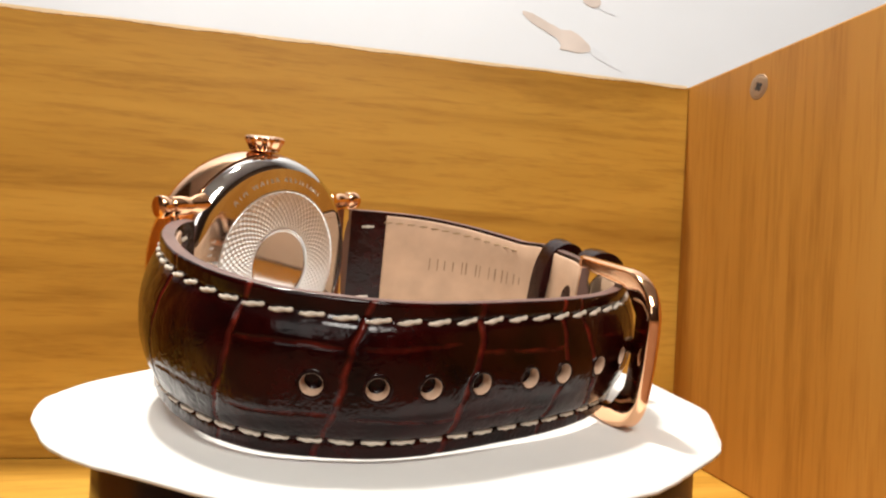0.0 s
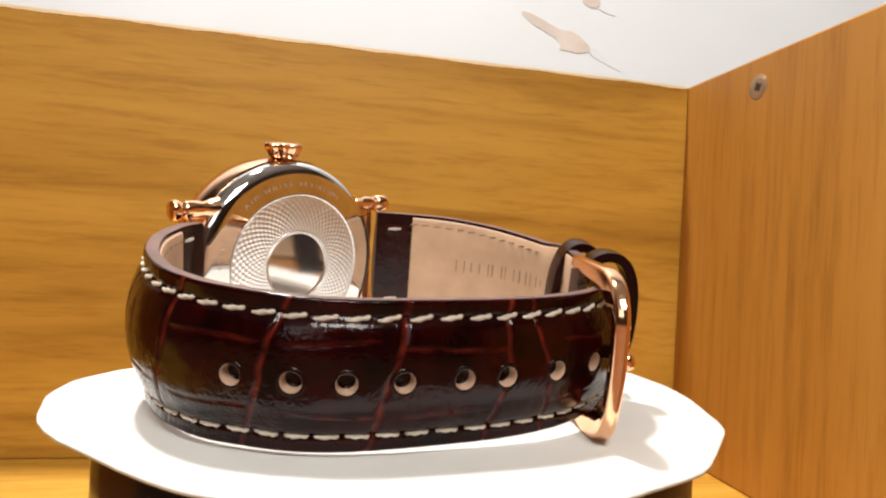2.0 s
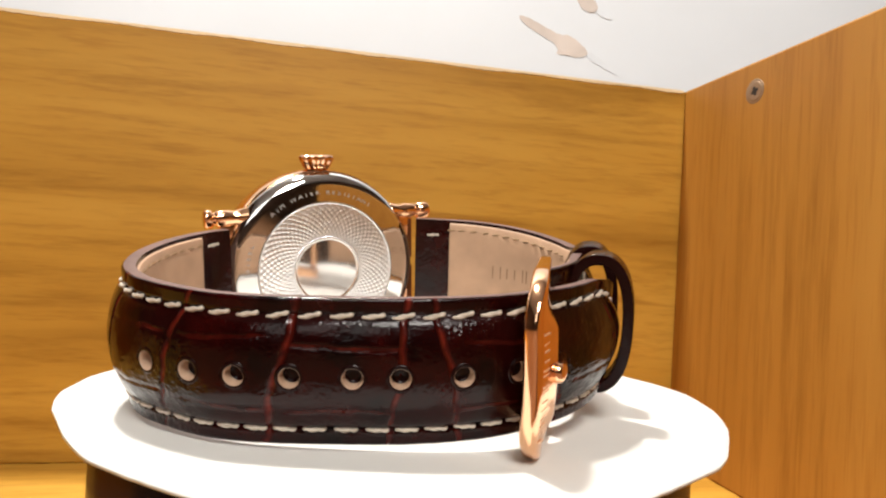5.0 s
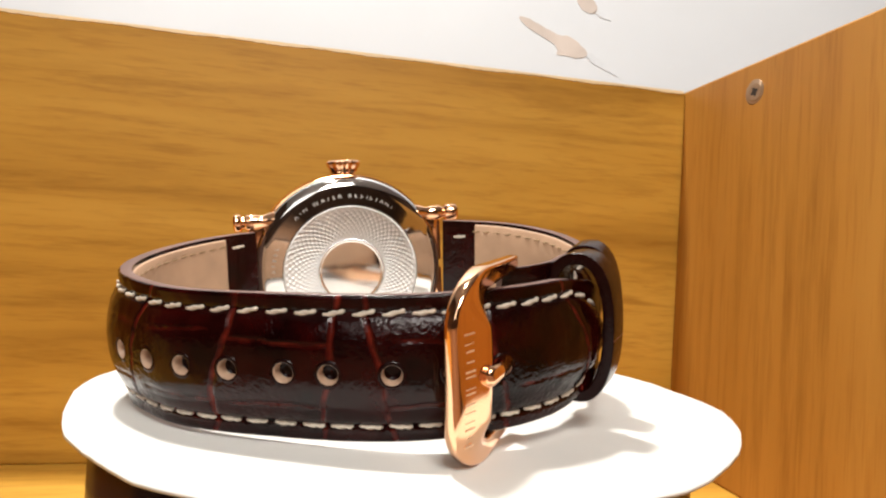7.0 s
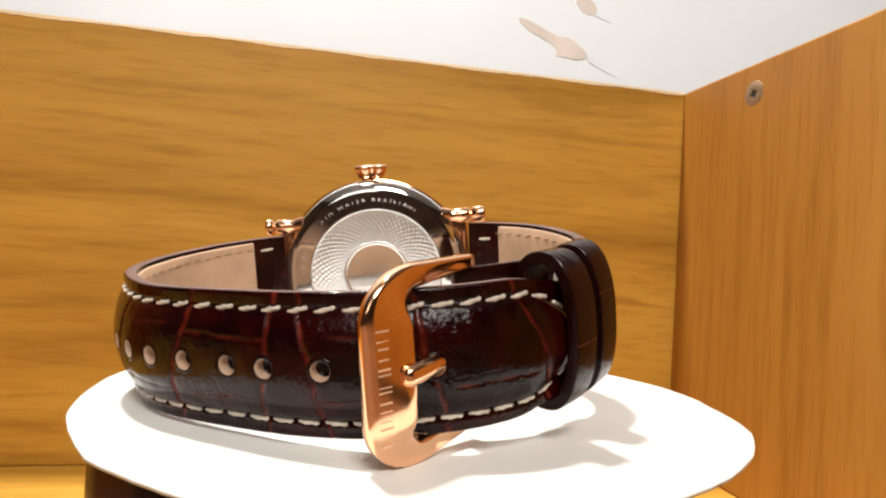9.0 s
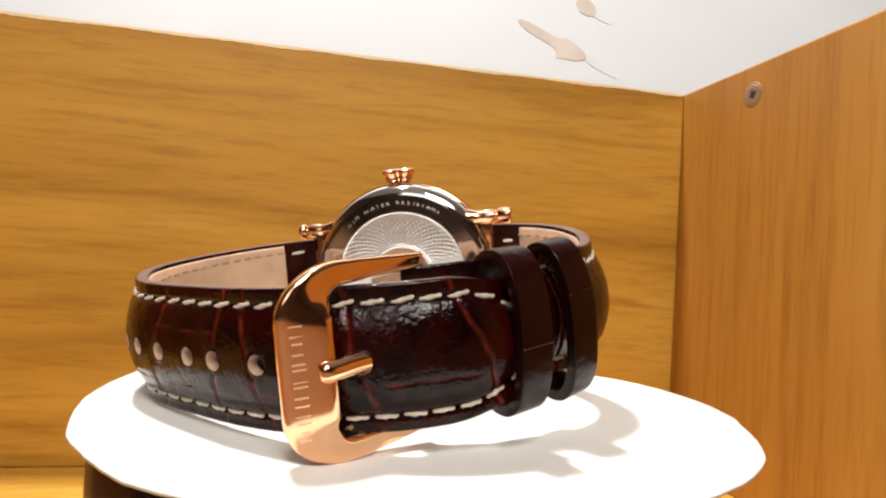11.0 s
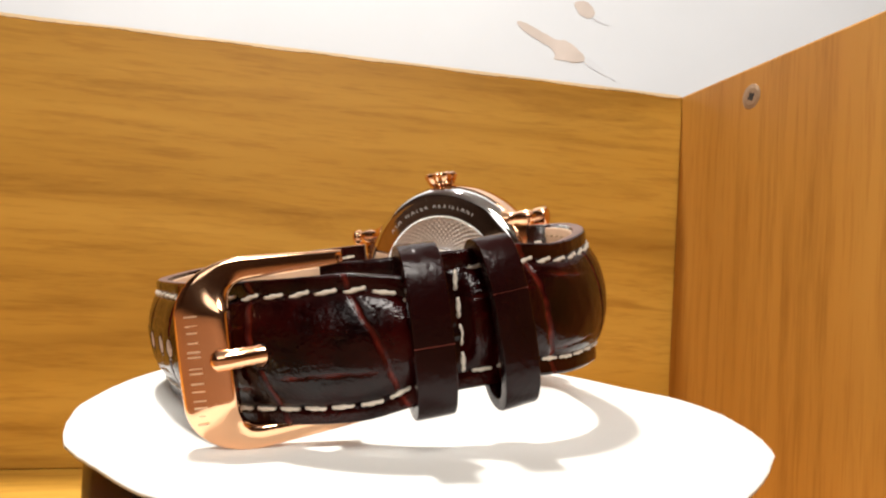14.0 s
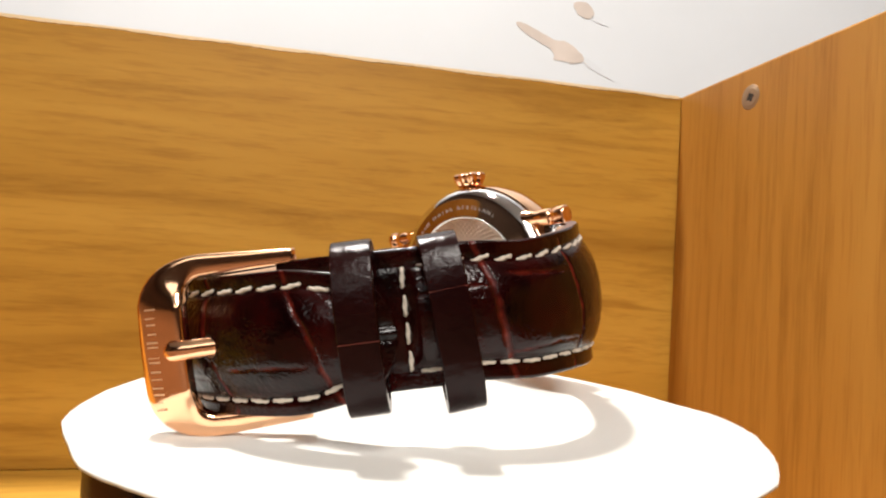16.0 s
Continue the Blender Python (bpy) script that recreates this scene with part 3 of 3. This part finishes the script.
fix_normals(EYELET)
for s in HOLES:
    p, t, nrm = strap_a.at(s)
    put("hole_edge", EYELET, long_ob, m=frame_matrix(p + Vector((0, 0, 0.1)) - nrm * 0.03, t, nrm.cross(t), nrm))

SHORT_LEN = spline(SHORT)[-1, 4]


def short_half(s):
    return 12.0 - 2.4 * smooth01((s - 12) / 42)


S_END = Strap(SHORT, None, None, None, None, []).nearest(29.6, -16.4)


def short_pad(s):
    return 2.5 - 2.1 * smooth01((s - S_END + 2.0) / 2.5)


def short_stitch(s):
    return 9.4 - 2.3 * smooth01((s - 10) / 42)


SHORT_GROOVES = [("cross", 8.0, 0.1, 0.3, 0.3), ("cross", 22.0, -0.1, 0.3, 0.3), ("cross", 38.0, 0.1, 0.3, 0.26), ("cross", 53.4, 0.22, 0.25, 0.42),
                 ("cross", 61.0, 0.1, 0.3, 0.26), ("along", 5.0, (38.5, 53), 0.2, 0.26), ("along", -3.8, (10, 38), 0.3, 0.22), ("along", 3.2, (54, 66), 0.3, 0.24),
                 ("along", -5.4, (38.5, 53), 0.3, 0.2)]
strap_b = Strap(SHORT, short_half, short_pad, lambda s: 2.1 - 0.6 * smooth01((s - S_END) / 8), short_stitch, SHORT_GROOVES, (), -1, 2.5, lambda s: 0.9 * smooth01((s - 46) / 12))
short_ob = strap_b.build("short_strap", watch, "short crocodile-embossed strap end that holds the buckle")
sew(strap_b, short_ob, 5.0, S_END - 1.5, 1, seed=21)
sew(strap_b, short_ob, 5.6, S_END - 1.5, -1, seed=22)
strap_b.lining("lining", short_ob, 9.2, SHORT_LEN - 6, "tan leather lining with a stamped word")
sew_lining(strap_b, short_ob, 10, 48, 6)
for k in range(4):
    p, t, nrm = strap_b.at(S_END)
    z = (k - 1.5) * 3.7
    put("stitch", STITCH, short_ob, m=frame_matrix(p - nrm * (strap_b.drop(S_END, z) - 0.05) + Vector((0, 0, z)), Vector((0, 0, 1)), t * -1, nrm))
for side in (1, -1):  # dark folded ends at the lugs carry one stitch each inside
    for strap, owner in ((strap_a, long_ob), (strap_b, short_ob)):
        p, t, nrm = strap.at(5.0)
        put("stitch", STITCH, owner, m=frame_matrix(p - nrm * strap.inside(5.0) + Vector((0, 0, side * 8.3)), t, nrm.cross(t) * -1, nrm * -1))


# a stamped brand word, kept as plain upright bars: offset, width, height and shift of the bars of each mark
MARKS = [((-0.95, 0.3, 2.9, 0), (0.95, 0.3, 2.9, 0)), ((-1.0, 0.34, 2.3, 0), (1.0, 0.34, 2.3, 0)), ((-0.5, 0.3, 2.9, 0), (0.5, 0.4, 2.9, 0)), ((-0.45, 0.32, 2.9, 0), (0.5, 0.22, 2.9, 0)),
         ((-0.8, 0.22, 2.9, 0), (0.8, 0.36, 2.9, 0)), ((-0.8, 0.36, 2.9, 0), (0.6, 0.26, 2.9, 0)), ((-0.9, 0.36, 2.4, 0), (0.8, 0.26, 1.6, 0))]
for i, marks in enumerate(MARKS):
    s = 22.6 + 4.3 * i
    p, t, nrm = strap_b.at(s)
    bars = bmesh.new()
    for c, sx, sy, y in marks:
        bmesh.ops.create_cube(bars, size=1, matrix=Matrix.Translation((c, y, 0.01)) @ Matrix.Diagonal((sx, sy, 0.1, 1)))
    part("stamped_letter", bars, M_STAMP, short_ob,
         m=frame_matrix(p - nrm * (strap_b.inside(s) + 0.33) + Vector((0, 0, 0.9)), t, nrm.cross(t) * -1, nrm * -1), smooth=False)

# keeper loops


def keeper(origin, azimuth, depth, height, width, shear, label):
    """A leather band bent to a closed rounded loop; origin is the middle of its outer face."""
    n = Vector((math.cos(azimuth), math.sin(azimuth), 0))
    t = Vector((-n.y, n.x, 0))
    level = t
    t = (t + Vector((0, 0, shear / height))).normalized()
    rows, segs = [], 72
    for i in range(segs):
        a = 2 * math.pi * i / segs
        ca, sa = math.cos(a), math.sin(a)
        ex = 2.4
        x = math.copysign(abs(ca) ** (2 / ex), ca) * depth / 2 - depth / 2
        z = math.copysign(abs(sa) ** (2 / ex), sa) * height / 2
        nx, nz = math.copysign(abs(ca) ** (2 - 2 / ex), ca) / depth, math.copysign(abs(sa) ** (2 - 2 / ex), sa) / height
        out = (n * nx + Vector((0, 0, nz))).normalized()
        rows.append((origin + n * x + Vector((0, 0, z)) - level * (shear * z / height), t, out, 1, 1))
    h = width / 2
    one = [(h - 0.35, -1.2), (h - 0.05, -1.18), (h + 0.04, -1.08), (h + 0.06, -0.9), (h + 0.06, 0.2), (h + 0.03, 0.40), (h - 0.08, 0.49), (h - 0.4, 0.52)]
    sec = one + [(-a, b) for a, b in reversed(one)]
    verts, faces = sweep(rows, sec, True)
    me = fix_normals(mesh_of("keeper_loop", verts, faces, M_BAND))
    me.set_sharp_from_angle(angle=radians(28))
    return put("keeper_loop", me, watch, label)


LOOPS = [(Vector((31.9, -24.3, 0.9)), radians(-31), 10.3, 21.4, 0.2, "smooth dark leather keeper loop over the strap tip", (8.4, -1.2)),
         (Vector((35.4, -12.6, 0.1)), radians(-27), 9.5, 22.8, 1.7, "smooth dark leather keeper loop pushed aside", (4.6,))]
for org, az, depth, height, shear, label, creases in LOOPS:
    lp = keeper(org, az, depth, height, 5.0, shear, label)
    n = Vector((math.cos(az), math.sin(az), 0))
    t = Vector((-n.y, n.x, shear / height)).normalized()
    for z in creases:
        out = -depth / 2 * (1 - (1 - min(1, abs(z) / (height / 2)) ** 2.4) ** (1 / 2.4))
        part("crease", soft_box(5.0, 0.16, 0.1, 0.03, 1), M_RED, lp, "reddish crease", m=frame_matrix(org + n * (0.47 + out) + Vector((0, 0, z)) - Vector((-n.y, n.x, 0)) * (shear * z / height), t, n.cross(t), n), smooth=False)

# buckle
BAR, HINGE = Vector((9.3, -41.7, 0.3)), Vector((16.6, -25.4, 0.3))
B_DIR = (HINGE - BAR).normalized()
B_OUT = Vector((B_DIR.y, -B_DIR.x, 0))
F_OUT = Vector((math.cos(radians(-46)), math.sin(radians(-46)), 0))   # the way the front bar faces
F_WAY = Vector((-F_OUT.y, F_OUT.x, 0))


def buckle():
    """A rose-gold frame: a broad curved front bar and two arms that run back to the hinge."""
    rows = []
    half, reach, rad = 10.9, (HINGE - BAR).length, 5.4
    pts = []
    for i in range(15):
        pts.append((reach * (1 - i / 14) + rad * (i / 14), half, 0.0))
    for i in range(1, 17):
        a = math.pi / 2 * i / 16
        pts.append((rad - rad * math.sin(a), half - rad + rad * math.cos(a), smooth01(i / 16)))
    for i in range(1, 14):
        pts.append((0, (half - rad) * (1 - i / 14), 1.0))
    pts += [(0, 0, 1.0)] + [(x, -z, b) for x, z, b in reversed(pts)]
    n = len(pts)
    for i, (x, z, b) in enumerate(pts):
        x0, z0, _ = pts[max(0, i - 1)]
        x1, z1, _ = pts[min(n - 1, i + 1)]
        t = (B_DIR * (x1 - x0) + Vector((0, 0, z1 - z0))).normalized()
        out = (B_OUT * (1 - b) + F_OUT * b).normalized()
        side = t.cross(out).normalized()
        out = side.cross(t).normalized()
        run = 1 - x / reach
        wide = 1.0 + 0.75 * run + 1.65 * b ** 1.3
        p = BAR + B_DIR * x + Vector((0, 0, z)) + F_OUT * (0.7 * b * (1 - (z / half) ** 2))
        rows.append((p, side, out, wide, 1.0 + 0.32 * run))
    sec = []
    for j in range(36):
        a = 2 * math.pi * j / 36
        sec.append((math.copysign(abs(math.cos(a)) ** 0.42, math.cos(a)), 0.92 * math.copysign(abs(math.sin(a)) ** 0.55, math.sin(a))))
    verts, faces = sweep(rows, sec)
    ob = put("buckle", fix_normals(mesh_of("buckle", verts, faces, M_GOLD)), watch, "polished rose-gold buckle")
    tube = bmesh.new()
    bmesh.ops.create_cone(tube, cap_ends=True, segments=20, radius1=0.7, radius2=0.7, depth=2 * half, matrix=Matrix.Translation(HINGE - B_DIR * 0.6))
    part("hinge_bar", tube, M_GOLD, ob)
    way = spline([(HINGE.x, HINGE.y), (16.2, -33.2), (14.5, -36.3), (13.7, -38.5), (13.4, -40.2), (13.0, -41.3), (12.2, -42.1), (11.6, -42.5)], 0.4)
    path = []
    for k, (x, y, tx, ty, d) in enumerate(way):
        left = len(way) - 1 - k
        r = 1.32 * (1 if left > 2 else (0.55, 0.85, 1.0)[left])
        path.append(((x, y, 0.35), Vector((0, 0, 1)), Vector((ty, -tx, 0)), r, r * 0.95))
    v2, f2 = sweep(path, [(math.cos(2 * math.pi * j / 14), 0.85 * math.sin(2 * math.pi * j / 14)) for j in range(14)])
    put("pin", fix_normals(mesh_of("pin", v2, f2, M_GOLD)), ob, "rose-gold pin through a strap hole")
    return ob


buckle_ob = buckle()
for i in range(7):
    z = -7.2 + 2.05 * i
    bulge = 0.7 * (1 - (z / 10.9) ** 2) + 1.24 * 0.93
    bars = bmesh.new()
    for y, sy, sx, x in MARKS[6 - i]:
        bmesh.ops.create_cube(bars, size=1, matrix=Matrix.Translation((-0.55 * x, 0.62 * y, 0.01)) @ Matrix.Diagonal((0.55 * sx, 0.62 * sy, 0.12, 1)))
    part("raised_letter", bars, M_ENGRAVE_G, buckle_ob, m=frame_matrix(BAR + F_OUT * (bulge + 0.02) - F_WAY * 1.0 + Vector((0, 0, z)), F_WAY, Vector((0, 0, 1)), F_OUT), smooth=False)

# case: axis points from the dial to the case back
C_MID = Vector((-14.2, 25.7, 1.2))
C_AX = Vector((math.cos(radians(-73.9)), math.sin(radians(-73.9)), 0))
C_U = Vector((math.cos(radians(16.1)), math.sin(radians(16.1)), 0))
CASE = frame_matrix(C_MID, C_U, Vector((0, 0, 1)), C_AX) @ pose(0, 0, 0, 0, 0, 1.1)


def on_case(name, verts, faces, material, label="", m=None, parent=None):
    me = fix_normals(mesh_of(name, verts, faces, material))
    fix_sharp(me)
    return put(name, me, parent or watch, label, CASE if m is None else m)


case_ob = on_case("case", *lathe([(15, -12.2), (18.0, -12.2), (19.6, -11.8), (20.3, -11.0), (20.6, -10.2), (21.3, -9.8), (21.7, -9.0), (21.95, -6.5), (21.9, -4.0), (21.6, -2.6),
                                  (20.8, -2.2), (15, -2.2)], 128), M_GOLD, "round polished rose-gold watch case")
on_case("crystal", *lathe([(0.2, -12.5), (12, -12.45), (17.6, -12.25), (17.6, -11.9)], 96), M_GLASS, "dark watch glass")
back = on_case("case_back", *lathe([(21.3, -2.4), (21.3, -1.4), (21.15, -0.7), (20.7, 0.15), (20.0, 0.8), (19.2, 1.15), (18.75, 1.25), (18.3, 1.31), (15.4, 1.66), (15.1, 1.7), (14.95, 1.45), (7.4, 1.45), (7.2, 1.55), (6.95, 1.47), (6.85, 1.44), (6.6, 1.43),
                                     (0.2, 1.40)], 128), M_STEEL, "mirror-polished steel case back")


def guilloche():
    """A silver ring of fine crossing spirals."""
    segs, rings = 864, 64
    r0, r1 = 7.35, 14.9
    verts, faces = [], []
    for k in range(rings + 1):
        r = r0 + (r1 - r0) * k / rings
        for i in range(segs):
            a = 2 * math.pi * i / segs
            u, w = 64 * a + 4.6 * r, 64 * a - 4.6 * r
            h = 0.055 * (abs(math.sin(u / 2)) + abs(math.sin(w / 2)))
            edge = 0.22 * (k in (0, rings)) + 0.1 * (k in (1, rings - 1))
            verts.append((r * math.cos(a), r * math.sin(a), 1.62 + h + edge))
    for k in range(rings):
        for i in range(segs):
            j = (i + 1) % segs
            faces.append((k * segs + i, k * segs + j, (k + 1) * segs + j, (k + 1) * segs + i))
    n0 = len(verts)
    for r in (r0, r1):
        verts += [(r * math.cos(2 * math.pi * i / segs), r * math.sin(2 * math.pi * i / segs), 1.46) for i in range(segs)]
    for i in range(segs):
        j = (i + 1) % segs
        faces += [(n0 + i, n0 + j, j, i), (rings * segs + i, rings * segs + j, n0 + segs + j, n0 + segs + i), (n0 + segs + i, n0 + segs + j, n0 + j, n0 + i)]
    me = mesh_of("guilloche_ring", verts, faces, M_GUILLOCHE)
    return put("guilloche_ring", fix_normals(me), back, "silver ring of fine crossing spirals")


guilloche()


def arc_text(word, radius, start, size, parent):
    """Letters set on an arc of the case back, their feet towards the centre; start and way in degrees, clockwise."""
    verts, faces = [], []
    a = start
    for ch in word:
        if ch != " ":
            cu = bpy.data.curves.new("letter", "FONT")
            cu.body, cu.size, cu.extrude, cu.align_x, cu.resolution_u = ch, size * MM, 0.00005, "CENTER", 3
            tmp = new("letter", cu)
            me = tmp.to_mesh()
            m = pose(0, 0, 0, 0, 0, a - 90) @ Matrix.Translation((0, radius * MM, (1.62 - 0.10 * (radius - 16)) * MM)) @ pose(0, 0, 0, -14, 0, 0)
            o = len(verts)
            verts += [tuple((m @ v.co) / MM) for v in me.vertices]
            faces += [tuple(o + q for q in f.vertices) for f in me.polygons]
            tmp.to_mesh_clear()
            bpy.data.objects.remove(tmp)
            bpy.data.curves.remove(cu)
        a -= {"I": 3.4, " ": 4.0, "M": 6.4, "W": 6.6}.get(ch, 5.0) * size / 1.75
    return put("engraving", mesh_of("engraving", verts, faces, M_ENGRAVE, False), parent)


arc_text("ATM WATER RESISTANT", 16.7, 132, 1.5, back)
arc_text("STEEL", 16.7, 176, 1.5, back)


def lug(u, z):
    """A beaded bar that ends in a bolt head, over a lug plate beside the strap."""
    s, v = (1 if u > 0 else -1), (1 if z > 0 else -1)
    e = 0.4 if u > 0 else -1.0
    prof = [(0.3, 25.6 + e), (1.6, 25.6 + e), (1.9, 25.4 + e), (1.98, 25.0 + e), (1.95, 23.2), (1.6, 22.9), (1.35, 22.7), (1.35, 22.4), (1.6, 22.2), (1.75, 21.8), (1.78, 20.2), (1.65, 19.3),
            (1.5, 18.5), (1.9, 17.4), (2.3, 16.0), (0.3, 15.0)]
    ob = on_case("lug", *lathe(prof, 28), M_GOLD, m=CASE @ pose(0, v * 12.0 * MM, -1.7 * MM, 0, 90 * s, 0))
    bm = soft_box(4.4, 11.5, 3.6, 0.7, 3, (s * 19.6, v * 6.4, -2.6))
    part("lug_plate", bm, M_GOLD, ob, m=ob.matrix_basis.inverted() @ CASE)
    return ob


for u in (-1, 1):
    for z in (-1, 1):
        lug(u, z)


def crown():
    """A fluted onion crown on a short neck."""
    segs, prof = 96, [(1.5, 20.8), (1.5, 21.8), (2.5, 21.95), (2.8, 22.4), (3.1, 23.1), (3.5, 23.8), (3.6, 24.5), (3.2, 24.9), (0.2, 25.1)]
    verts, faces = [], []
    k = len(prof)
    for i in range(segs):
        a = 2 * math.pi * i / segs
        for j, (r, h) in enumerate(prof):
            f = 1 + 0.09 * math.cos(9 * a) * (1.0 if 2 <= j <= 7 else 0)
            verts.append((r * f * math.cos(a), r * f * math.sin(a), h))
    for i in range(segs):
        j = (i + 1) % segs
        faces += [(i * k + q, j * k + q, j * k + q + 1, i * k + q + 1) for q in range(k - 1)]
    faces += [tuple(i * k for i in reversed(range(segs))), tuple(i * k + k - 1 for i in range(segs))]
    m = CASE @ pose(0, 0, -4.6 * MM, -90, 0, 0)
    on_case("crown", verts, faces, M_GOLD, "fluted rose-gold winding crown", m=m)


crown()

# ---- what turns ----
TURN = [(0.0, 43.55), (1.0, 37.35), (2.0, 31.1), (3.0, 24.85), (4.0, 18.5), (5.25, 10.75), (6.5, 2.95), (7.5, -3.2), (9.0, -12.65), (10.25, -20.55), (11.5, -28.5),
        (12.5, -35.0), (13.5, -41.4), (14.5, -47.95), (15.5, -54.35), (16.0, -57.5)]


def motions():
    up = Matrix.Translation((0, 0, LIFT * MM))
    for thing, rest in ((watch, TILT), (paper, up), (table, up)):
        walk(thing, [(t, Matrix.Rotation(radians(a), 4, "Z") @ rest) for t, a in TURN])


motions()
